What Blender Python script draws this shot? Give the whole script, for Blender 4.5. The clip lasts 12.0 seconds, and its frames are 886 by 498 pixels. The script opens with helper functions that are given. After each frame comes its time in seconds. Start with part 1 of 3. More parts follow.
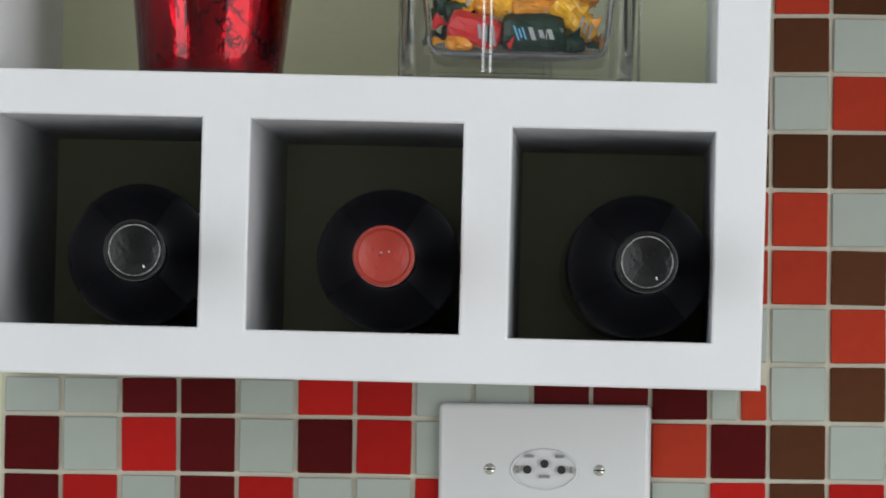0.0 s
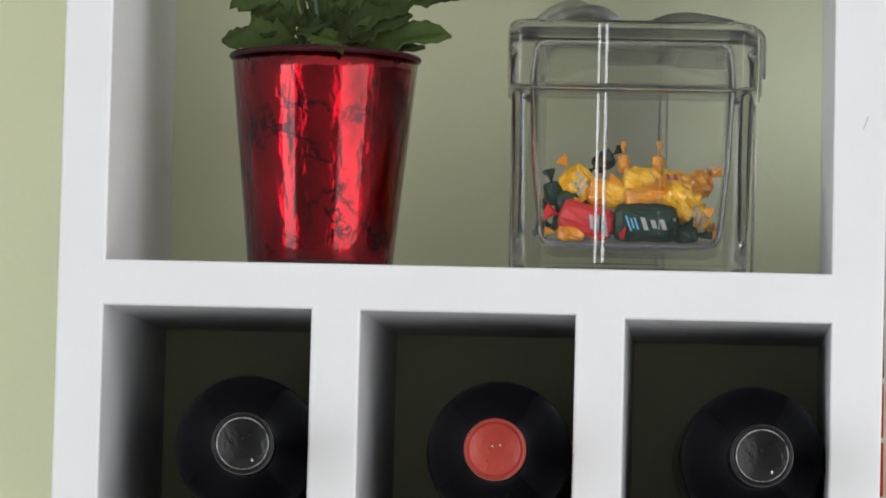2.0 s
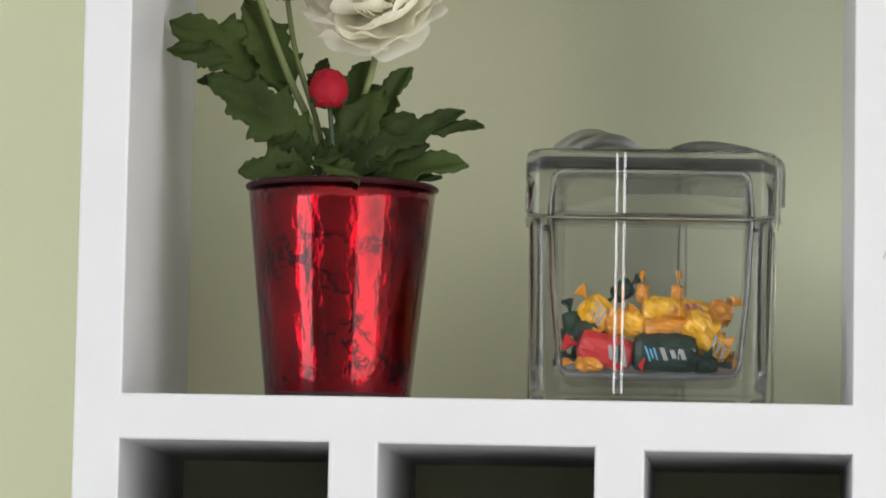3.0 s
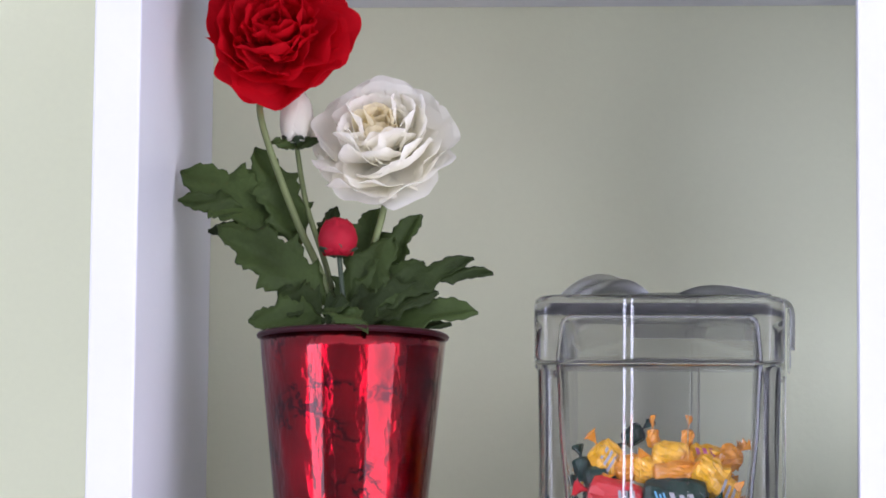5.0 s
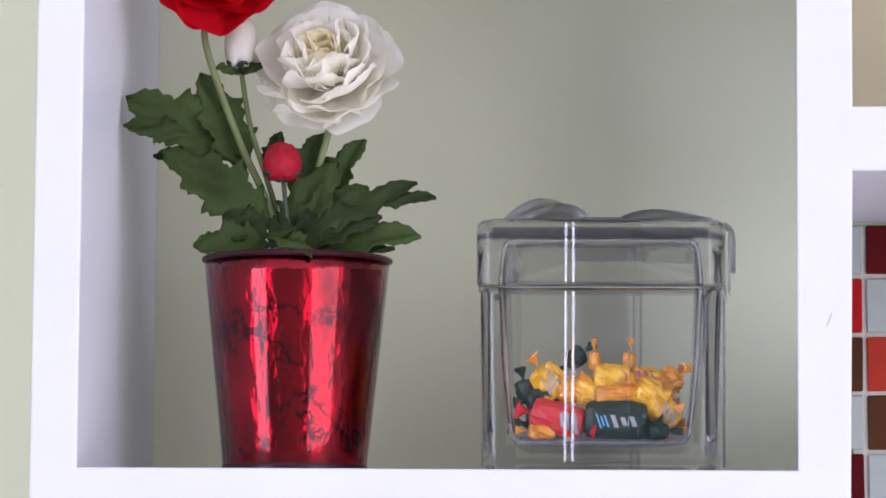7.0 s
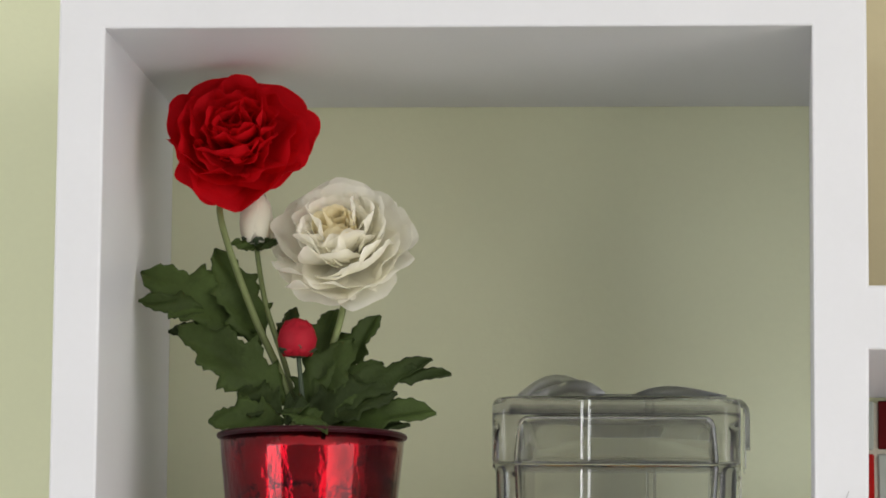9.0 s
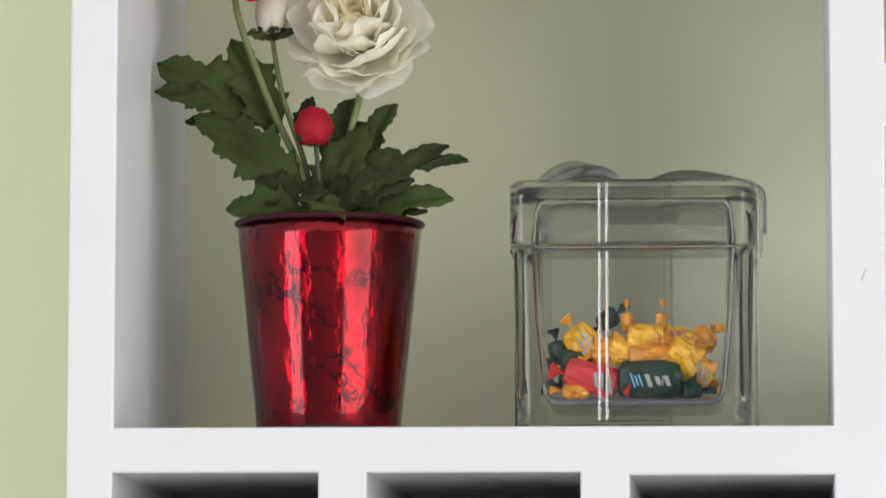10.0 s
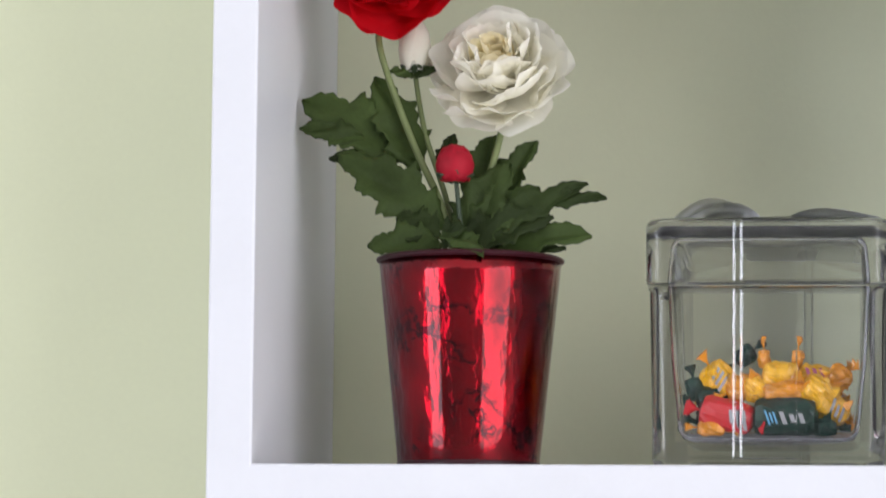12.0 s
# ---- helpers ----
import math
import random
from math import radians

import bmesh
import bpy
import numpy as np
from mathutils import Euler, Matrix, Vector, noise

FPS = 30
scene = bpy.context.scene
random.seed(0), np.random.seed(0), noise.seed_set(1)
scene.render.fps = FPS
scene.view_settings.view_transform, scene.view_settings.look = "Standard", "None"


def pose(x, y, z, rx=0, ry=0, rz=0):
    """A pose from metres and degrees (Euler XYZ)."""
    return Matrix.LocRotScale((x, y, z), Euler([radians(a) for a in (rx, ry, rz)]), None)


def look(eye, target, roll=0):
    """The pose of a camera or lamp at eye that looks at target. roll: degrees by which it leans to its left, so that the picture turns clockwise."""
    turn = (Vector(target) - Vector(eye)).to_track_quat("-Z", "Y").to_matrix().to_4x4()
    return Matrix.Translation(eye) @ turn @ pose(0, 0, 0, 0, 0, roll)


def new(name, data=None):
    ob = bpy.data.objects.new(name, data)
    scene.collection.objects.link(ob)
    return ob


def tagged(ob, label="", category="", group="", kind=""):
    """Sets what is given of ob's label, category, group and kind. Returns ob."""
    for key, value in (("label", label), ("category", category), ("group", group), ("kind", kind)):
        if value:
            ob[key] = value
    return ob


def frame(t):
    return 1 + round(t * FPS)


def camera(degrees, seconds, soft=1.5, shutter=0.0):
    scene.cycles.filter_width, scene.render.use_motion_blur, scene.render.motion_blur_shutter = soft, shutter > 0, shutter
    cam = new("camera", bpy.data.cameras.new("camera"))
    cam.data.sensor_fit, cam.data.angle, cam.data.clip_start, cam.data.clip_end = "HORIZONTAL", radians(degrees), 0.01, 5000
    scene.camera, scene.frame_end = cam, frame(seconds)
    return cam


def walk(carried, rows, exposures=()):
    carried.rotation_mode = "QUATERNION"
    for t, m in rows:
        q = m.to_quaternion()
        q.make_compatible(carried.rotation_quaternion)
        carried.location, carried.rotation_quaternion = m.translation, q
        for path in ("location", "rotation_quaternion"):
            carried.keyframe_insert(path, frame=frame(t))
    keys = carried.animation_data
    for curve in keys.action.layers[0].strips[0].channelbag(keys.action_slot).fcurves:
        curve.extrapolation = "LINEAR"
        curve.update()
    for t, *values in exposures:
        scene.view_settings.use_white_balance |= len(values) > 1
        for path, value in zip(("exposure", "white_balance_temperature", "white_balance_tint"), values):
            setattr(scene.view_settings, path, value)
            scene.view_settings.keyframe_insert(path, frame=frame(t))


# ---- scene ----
cam = camera(11.8, 12.0, soft=1.7, shutter=0.15)
PATH = [
    (0, (0.3088, -2.1534, -0.1447), (0.2325, -0.1555, -0.0933), 0.70),
    (0.5, (0.2993, -2.1519, -0.1341), (0.1939, -0.1556, -0.0748), 0.84),
    (1, (0.3063, -2.1446, -0.1252), (0.1877, -0.1495, -0.0511), 1.09),
    (1.5, (0.2930, -2.1409, -0.1162), (0.1821, -0.1461, -0.0238), 0.99),
    (2, (0.3039, -2.1292, -0.1381), (0.1784, -0.1378, -0.0030), 0.73),
    (2.5, (0.3023, -2.1235, -0.1280), (0.1735, -0.1335, 0.0254), 0.56),
    (3, (0.3070, -2.1170, -0.1227), (0.1693, -0.1302, 0.0601), 0.49),
    (3.5, (0.2986, -2.1181, -0.1188), (0.1645, -0.1347, 0.1007), 0.14),
    (5.3, (0.3580, -2.1235, -0.0976), (0.1715, -0.1462, 0.1382), -0.05),
    (5.5, (0.3326, -2.1282, -0.0891), (0.1724, -0.1471, 0.1336), -0.56),
    (6, (0.3608, -2.1379, -0.0917), (0.1905, -0.1561, 0.1167), -0.25),
    (6.5, (0.3694, -2.1386, -0.1083), (0.1997, -0.1566, 0.0985), -0.13),
    (7, (0.3683, -2.1380, -0.1037), (0.1994, -0.1548, 0.0929), -0.18),
    (7.5, (0.3753, -2.1318, -0.0929), (0.2004, -0.1524, 0.1341), -0.23),
    (7.7, (0.3801, -2.1288, -0.0867), (0.2014, -0.1519, 0.1578), -0.21),
    (9.3, (0.3376, -2.1464, -0.0874), (0.1919, -0.1692, 0.1763), -0.33),
    (9.5, (0.3342, -2.1454, -0.0965), (0.1894, -0.1661, 0.1508), -0.62),
    (10, (0.3393, -2.1430, -0.1492), (0.1813, -0.1614, 0.0698), -0.59),
    (10.5, (0.3485, -2.1463, -0.1434), (0.1694, -0.1599, 0.0052), -0.84),
    (11, (0.3602, -2.1546, -0.1378), (0.1550, -0.1683, -0.0260), -0.85),
    (11.5, (0.3710, -2.1690, -0.1347), (0.1401, -0.1880, 0.0144), -0.53),
    (12, (0.4045, -2.1637, -0.1184), (0.1271, -0.1938, 0.0886), -0.09),
]
EXPOSURES = [
    (0.0, -0.39, 6300, 9), (0.5, -0.27, 6300, 10), (1.5, -0.23, 6350, 10), (2.5, -0.21, 6490, 11), (3.5, -0.08, 6550, 11), (5.3, 0.19, 5550, 30), (6.0, 0.13, 5630, 30),
    (7.0, 0.09, 5690, 29), (7.7, 0.09, 5900, 27), (9.3, -0.30, 6690, 11), (10.0, -0.08, 6450, 11), (11.0, -0.13, 6300, 12), (11.5, -0.19, 6200, 14), (12.0, 0.03, 6100, 17)]
walk(cam, [(t, look(eye, target, roll)) for t, eye, target, roll in PATH], EXPOSURES)

# ---- world, window light, added east fill light ----
FLOOR, CEIL, WALL = -1.72, 1.05, 0.25
world = bpy.data.worlds.new("world")
world.use_nodes = True
scene.world = world
sky = world.node_tree.nodes.new("ShaderNodeTexSky")
sky.sky_type, sky.sun_disc, sky.sun_elevation, sky.sun_rotation = "NISHITA", False, radians(40), radians(250)
background = world.node_tree.nodes["Background"]
background.inputs["Strength"].default_value = 0.12
world.node_tree.links.new(sky.outputs[0], background.inputs["Color"])

WIN = dict(x=-1.9, y0=-3.00, y1=-1.40, z0=-0.95, z1=0.98)
# unseen east opening, added only to let fill light reach the niche
FILL_E = dict(x=1.7, y0=-3.30, y1=-0.80, z0=-1.62, z1=0.98)
BACK = -3.5


def area_lamp(name, place, target, width, height, watts, colour):
    lamp = bpy.data.lights.new(name, "AREA")
    lamp.shape, lamp.size, lamp.size_y, lamp.energy, lamp.color = "RECTANGLE", width, height, watts, colour
    new(name, lamp).matrix_world = look(place, target)


wy, wz = (WIN["y0"] + WIN["y1"]) / 2, (WIN["z0"] + WIN["z1"]) / 2
area_lamp("window_daylight", (WIN["x"] - 0.05, wy, wz), (5, wy, wz), WIN["y1"] - WIN["y0"], WIN["z1"] - WIN["z0"], 53.0, (0.92, 0.96, 1.0))
# broad soft fill from the east, added to brighten the shelf's inside
wy, wz = (FILL_E["y0"] + FILL_E["y1"]) / 2, (FILL_E["z0"] + FILL_E["z1"]) / 2
area_lamp("doorway_daylight", (FILL_E["x"] + 0.05, wy, wz), (-5, wy, wz), FILL_E["y1"] - FILL_E["y0"], FILL_E["z1"] - FILL_E["z0"], 75.0, (1.0, 0.985, 0.95))


# ---- materials ----
def material(name, colour, rough=0.5, metal=0.0, vary=0.06, scale=8.0, fine=120.0, bump=0.02, rough_vary=0.08, spec=0.5, random_value=0.0, coat=0.0, stretch=1.0, glow=0.0):
    """A painted or solid surface with stains, grain and fine relief."""
    m = bpy.data.materials.new(name)
    m.use_nodes = True
    n, l = m.node_tree.nodes, m.node_tree.links
    bsdf = n["Principled BSDF"]
    bsdf.inputs["Metallic"].default_value = metal
    bsdf.inputs["Specular IOR Level"].default_value = spec
    bsdf.inputs["Coat Weight"].default_value = coat
    bsdf.inputs["Coat Roughness"].default_value, bsdf.inputs["Coat IOR"].default_value = 0.05, 1.5
    where = n.new("ShaderNodeTexCoord")
    big, small = n.new("ShaderNodeTexNoise"), n.new("ShaderNodeTexNoise")
    for node, s, d in ((big, scale, 3), (small, fine, 4)):
        node.inputs["Scale"].default_value, node.inputs["Detail"].default_value = s, d
        squeeze = n.new("ShaderNodeMapping")
        squeeze.inputs["Scale"].default_value = (1, 1, stretch)
        l.new(where.outputs["Object"], squeeze.inputs["Vector"])
        l.new(squeeze.outputs[0], node.inputs["Vector"])
    mix = n.new("ShaderNodeMath")
    mix.operation = "MULTIPLY_ADD"
    l.new(small.outputs["Fac"], mix.inputs[0])
    mix.inputs[1].default_value = 0.35
    l.new(big.outputs["Fac"], mix.inputs[2])
    ramp = n.new("ShaderNodeMapRange")
    ramp.inputs["From Min"].default_value, ramp.inputs["From Max"].default_value = 0.35, 1.0
    ramp.inputs["To Min"].default_value, ramp.inputs["To Max"].default_value = 1 - vary, 1 + vary
    l.new(mix.outputs[0], ramp.inputs["Value"])
    hsv = n.new("ShaderNodeHueSaturation")
    hsv.inputs["Color"].default_value = (*colour, 1)
    if random_value:
        info, add = n.new("ShaderNodeObjectInfo"), n.new("ShaderNodeMapRange")
        add.inputs["To Min"].default_value, add.inputs["To Max"].default_value = 1 - random_value, 1 + random_value
        l.new(info.outputs["Random"], add.inputs["Value"])
        times = n.new("ShaderNodeMath")
        times.operation = "MULTIPLY"
        l.new(add.outputs[0], times.inputs[0])
        l.new(ramp.outputs[0], times.inputs[1])
        l.new(times.outputs[0], hsv.inputs["Value"])
    else:
        l.new(ramp.outputs[0], hsv.inputs["Value"])
    l.new(hsv.outputs[0], bsdf.inputs["Base Color"])
    rr = n.new("ShaderNodeMapRange")
    rr.inputs["To Min"].default_value, rr.inputs["To Max"].default_value = max(0.0, rough - rough_vary), min(1.0, rough + rough_vary)
    l.new(big.outputs["Fac"], rr.inputs["Value"])
    l.new(rr.outputs[0], bsdf.inputs["Roughness"])
    if bump:
        b = n.new("ShaderNodeBump")
        b.inputs["Strength"].default_value, b.inputs["Distance"].default_value = bump, 0.004
        l.new(mix.outputs[0], b.inputs["Height"])
        l.new(b.outputs[0], bsdf.inputs["Normal"])
    if glow:
        # thin cloth: part of the light passes through
        thin, both = n.new("ShaderNodeBsdfTranslucent"), n.new("ShaderNodeMixShader")
        both.inputs[0].default_value = glow
        l.new(hsv.outputs[0], thin.inputs["Color"])
        l.new(bsdf.outputs[0], both.inputs[1])
        l.new(thin.outputs[0], both.inputs[2])
        l.new(both.outputs[0], n["Material Output"].inputs["Surface"])
    return m


def glass(name, colour, rough=0.0, ior=1.45, wave=0.0):
    m = bpy.data.materials.new(name)
    m.use_nodes = True
    n, l = m.node_tree.nodes, m.node_tree.links
    bsdf = n["Principled BSDF"]
    bsdf.inputs["Base Color"].default_value = (*colour, 1)
    bsdf.inputs["Roughness"].default_value, bsdf.inputs["IOR"].default_value = rough, ior
    bsdf.inputs["Transmission Weight"].default_value = 1.0
    if wave:
        t, b, c = n.new("ShaderNodeTexNoise"), n.new("ShaderNodeBump"), n.new("ShaderNodeTexCoord")
        t.inputs["Scale"].default_value, t.inputs["Detail"].default_value = 28.0, 1.0
        b.inputs["Strength"].default_value, b.inputs["Distance"].default_value = wave, 0.003
        l.new(c.outputs["Object"], t.inputs["Vector"])
        l.new(t.outputs["Fac"], b.inputs["Height"])
        l.new(b.outputs[0], bsdf.inputs["Normal"])
    return m


def silvered(name, colour, crack):
    """Mirrored glass with dark crackle lines in its silvering under a wavy surface; colour blotches stand in for broken
    reflections.
    """
    m = material(name, colour, 0.15, metal=1.0, vary=0.95, scale=34, fine=120, bump=0.75, rough_vary=0.07, coat=0.5, stretch=0.5)
    n, l = m.node_tree.nodes, m.node_tree.links
    bsdf = n["Principled BSDF"]
    bsdf.inputs["Coat IOR"].default_value, bsdf.inputs["Coat Roughness"].default_value = 1.5, 0.03
    paint = bsdf.inputs["Base Color"].links[0].from_socket
    where, warp, push = n.new("ShaderNodeTexCoord"), n.new("ShaderNodeTexNoise"), n.new("ShaderNodeVectorMath")
    warp.inputs["Scale"].default_value, warp.inputs["Detail"].default_value = 90.0, 3.0
    push.operation = "MULTIPLY_ADD"
    push.inputs[1].default_value = (0.014, 0.014, 0.014)
    l.new(where.outputs["Object"], warp.inputs["Vector"])
    l.new(warp.outputs["Color"], push.inputs[0])
    l.new(where.outputs["Object"], push.inputs[2])
    veins, away = n.new("ShaderNodeTexNoise"), n.new("ShaderNodeMath")
    veins.inputs["Scale"].default_value, veins.inputs["Detail"].default_value, veins.inputs["Roughness"].default_value = 30.0, 4.0, 0.58
    l.new(push.outputs[0], veins.inputs["Vector"])
    away.operation = "SUBTRACT"
    l.new(veins.outputs["Fac"], away.inputs[0])
    away.inputs[1].default_value = 0.5
    size = n.new("ShaderNodeMath")
    size.operation = "ABSOLUTE"
    l.new(away.outputs[0], size.inputs[0])
    line = n.new("ShaderNodeMapRange")
    line.inputs["From Min"].default_value, line.inputs["From Max"].default_value = 0.006, 0.034
    line.inputs["To Min"].default_value, line.inputs["To Max"].default_value = 1.0, 0.0
    l.new(size.outputs[0], line.inputs["Value"])
    patch = n.new("ShaderNodeTexNoise")
    patch.inputs["Scale"].default_value, patch.inputs["Detail"].default_value = 26.0, 2.0
    l.new(where.outputs["Object"], patch.inputs["Vector"])
    gate = n.new("ShaderNodeMapRange")
    gate.inputs["From Min"].default_value, gate.inputs["From Max"].default_value = 0.50, 0.57
    l.new(patch.outputs["Fac"], gate.inputs["Value"])
    both, mix = n.new("ShaderNodeMath"), n.new("ShaderNodeMix")
    both.operation, mix.data_type = "MULTIPLY", "RGBA"
    l.new(line.outputs[0], both.inputs[0])
    l.new(gate.outputs[0], both.inputs[1])
    l.new(both.outputs[0], mix.inputs["Factor"])
    l.new(paint, mix.inputs[6])
    mix.inputs[7].default_value = (*crack, 1)
    l.new(mix.outputs[2], bsdf.inputs["Base Color"])
    return m


M_WHITE = material("white_lacquer", (0.655, 0.66, 0.69), 0.42, vary=0.03, scale=14, fine=220, bump=0.05)
M_GREEN = material("sage_green_paint", (0.69, 0.712, 0.49), 0.7, vary=0.04, scale=5, fine=260, bump=0.10)
M_ROOM = material("off_white_room_paint", (0.82, 0.82, 0.81), 0.8, vary=0.04, scale=2)
M_DIM = material("beige_room_paint", (0.50, 0.485, 0.46), 0.8, vary=0.08, scale=2)
M_BACK = material("taupe_room_paint", (0.24, 0.235, 0.22), 0.8, vary=0.06, scale=2)
M_FLOOR = material("beige_floor", (0.50, 0.48, 0.44), 0.45, vary=0.1, scale=3)
M_GROUT = material("cream_grout", (0.56, 0.53, 0.44), 0.9, vary=0.1, scale=30, fine=500, bump=0.3)
TILE = dict(
    G=material("tile_pale_grey", (0.38, 0.42, 0.385), 0.12, vary=0.05, scale=25, bump=0.05, random_value=0.05, spec=0.10),
    R=material("tile_red", (0.40, 0.014, 0.012), 0.12, vary=0.12, scale=30, bump=0.05, random_value=0.12, spec=0.10),
    D=material("tile_dark_red", (0.085, 0.006, 0.007), 0.12, vary=0.15, scale=30, bump=0.05, random_value=0.2, spec=0.10),
    O=material("tile_brick_red", (0.36, 0.036, 0.018), 0.14, vary=0.12, scale=30, bump=0.05, random_value=0.12, spec=0.10),
    B=material("tile_brown", (0.080, 0.030, 0.014), 0.14, vary=0.15, scale=30, bump=0.05, random_value=0.15, spec=0.10),
)
M_PLATE = material("white_plastic", (0.66, 0.67, 0.69), 0.3, vary=0.02, scale=20, bump=0.01)
M_SCRATCH = material("grey_scratch", (0.35, 0.35, 0.36), 0.6, bump=0)
M_HOLE = material("black_plastic", (0.012, 0.012, 0.014), 0.5, bump=0)
M_STEEL = material("screw_steel", (0.55, 0.55, 0.53), 0.25, metal=1.0, vary=0.1, scale=200)
M_RED_POT = silvered("red_mercury_glass", (0.22, 0.002, 0.007), (0.045, 0.001, 0.004))
M_POT_DARK = material("dark_red_rim", (0.035, 0.004, 0.008), 0.35, vary=0.2, scale=40, spec=0.3)
M_BOTTLE = material("dark_bottle_glass", (0.002, 0.002, 0.004), 0.08, vary=0.1, scale=30, bump=0.02, rough_vary=0.03, spec=0.14)
M_FOIL_BLACK = material("black_foil", (0.004, 0.004, 0.005), 0.30, metal=0.05, vary=0.4, scale=90, fine=400, bump=0.2, spec=0.3)
# pale patchy grey that paints the rim highlight onto black capsules
M_RIM_HIGHLIGHT = material("foil_rim_highlight", (0.22, 0.22, 0.22), 0.30, metal=0.6, vary=1.0, scale=160, fine=500, bump=0.3)
M_FOIL_RED = material("red_foil", (0.30, 0.024, 0.014), 0.4, metal=0.15, vary=0.12, scale=80, fine=300, bump=0.2)
M_GLASS = glass("clear_glass", (0.97, 0.975, 0.97), ior=1.38, wave=0.05)
# clear glass again; its grey tint paints in what thick walls refract
M_GLASS_THICK = glass("thick_glass_grey_tint", (0.70, 0.70, 0.70), rough=0.10, ior=1.45, wave=0.05)
M_KHAKI = material("khaki_brown", (0.52, 0.45, 0.28), 0.7, vary=0.05, scale=6, fine=220, bump=0.08)
M_GLASS_RIB = glass("ribbon_glass", (0.99, 0.99, 0.99), ior=1.22)
M_GLASS_BEAD = glass("ribbon_edge_glass", (0.97, 0.97, 0.97), ior=1.65)
M_GLASS_BOW = glass("smoky_glass", (0.52, 0.525, 0.52), rough=0.30, ior=1.4)
M_PETAL_RED = material("red_fabric_petal", (0.72, 0.008, 0.016), 0.7, vary=0.12, scale=40, fine=500, bump=0.10, glow=0.50, spec=0.12)
M_BUD_RED = material("crimson_bud", (0.34, 0.008, 0.020), 0.6, vary=0.3, scale=60, fine=300, bump=0.15, spec=0.2)
M_PETAL_WHITE = material("white_fabric_petal", (0.98, 0.96, 0.86), 0.7, vary=0.03, scale=40, fine=500, bump=0.06, glow=0.50, spec=0.15)
M_PETAL_CREAM = material("cream_fabric_petal", (0.95, 0.87, 0.62), 0.7, vary=0.1, scale=60, fine=500, bump=0.08, glow=0.4)
M_LEAF = material("green_fabric_leaf", (0.036, 0.056, 0.014), 0.6, vary=0.35, scale=35, fine=400, bump=0.35, random_value=0.45, spec=0.15)
M_STEM = material("green_plastic_stem", (0.16, 0.20, 0.07), 0.5, vary=0.2, scale=60)
M_CALYX = material("dark_green_calyx", (0.030, 0.050, 0.022), 0.55, vary=0.2, scale=60)
M_YELLOW = material("yellow_wrapper", (0.70, 0.36, 0.006), 0.28, vary=0.35, scale=110, fine=300, bump=0.25, coat=0.5)
M_AMBER = material("amber_wrapper_twist", (0.56, 0.21, 0.006), 0.25, vary=0.4, scale=120, fine=300, bump=0.3, coat=0.5)
M_DARKGREEN = material("dark_green_wrapper", (0.004, 0.024, 0.016), 0.25, vary=0.2, scale=70, fine=300, bump=0.3, spec=0.4)
M_REDWRAP = material("red_wrapper", (0.46, 0.012, 0.018), 0.25, vary=0.15, scale=70, fine=300, bump=0.3, coat=0.5)
M_PRINT_BLUE = material("blue_print", (0.10, 0.32, 0.52), 0.4, bump=0)
M_PRINT_GREY = material("silver_print", (0.28, 0.28, 0.29), 0.4, bump=0)
M_PRINT_PURPLE = material("purple_print", (0.32, 0.05, 0.12), 0.4, bump=0)


# ---- mesh helpers ----
def finish(name, bm, mat, smooth=False):
    bmesh.ops.recalc_face_normals(bm, faces=bm.faces)
    me = bpy.data.meshes.new(name)
    bm.to_mesh(me)
    bm.free()
    me.materials.append(mat)
    if smooth:
        for p in me.polygons:
            p.use_smooth = True
    return me


def part(name, bm, mat, parent, label="", smooth=False, m=None):
    ob = new(name, finish(name, bm, mat, smooth))
    ob.parent = parent
    if m is not None:
        ob.matrix_local = m
    if label:
        ob["label"] = label
    return ob


def thing(name, label, category, group="", kind="", m=None):
    ob = new(name)
    ob.empty_display_size = 0.02
    if m is not None:
        ob.matrix_world = m
    return tagged(ob, label, category, group, kind)


def box(x0, x1, y0, y1, z0, z1, bevel=0.0, seg=2):
    bm = bmesh.new()
    bmesh.ops.create_cube(bm, size=1)
    bmesh.ops.transform(bm, matrix=Matrix.Translation(((x0 + x1) / 2, (y0 + y1) / 2, (z0 + z1) / 2)) @ Matrix.Diagonal((x1 - x0, y1 - y0, z1 - z0, 1)), verts=bm.verts)
    if bevel:
        bmesh.ops.bevel(bm, geom=bm.edges[:], offset=bevel, segments=seg, profile=0.5, affect="EDGES")
    return bm


def join(*bms):
    out = bmesh.new()
    for b in bms:
        me = bpy.data.meshes.new("tmp")
        b.to_mesh(me)
        b.free()
        out.from_mesh(me)
        bpy.data.meshes.remove(me)
    return out


def lathe(profile, seg=48):
    """Turns (radius, height) round z; radius 0 closes it."""
    bm = bmesh.new()
    rings = []
    for r, h in profile:
        if r <= 1e-6:
            rings.append([bm.verts.new((0, 0, h))])
        else:
            rings.append([bm.verts.new((r * math.cos(math.tau * i / seg), r * math.sin(math.tau * i / seg), h)) for i in range(seg)])
    for a, b in zip(rings, rings[1:]):
        for i in range(seg):
            j = (i + 1) % seg
            if len(a) == 1 and len(b) > 1:
                bm.faces.new((a[0], b[i], b[j]))
            elif len(b) == 1 and len(a) > 1:
                bm.faces.new((a[i], a[j], b[0]))
            elif len(a) > 1:
                bm.faces.new((a[i], a[j], b[j], b[i]))
    return bm


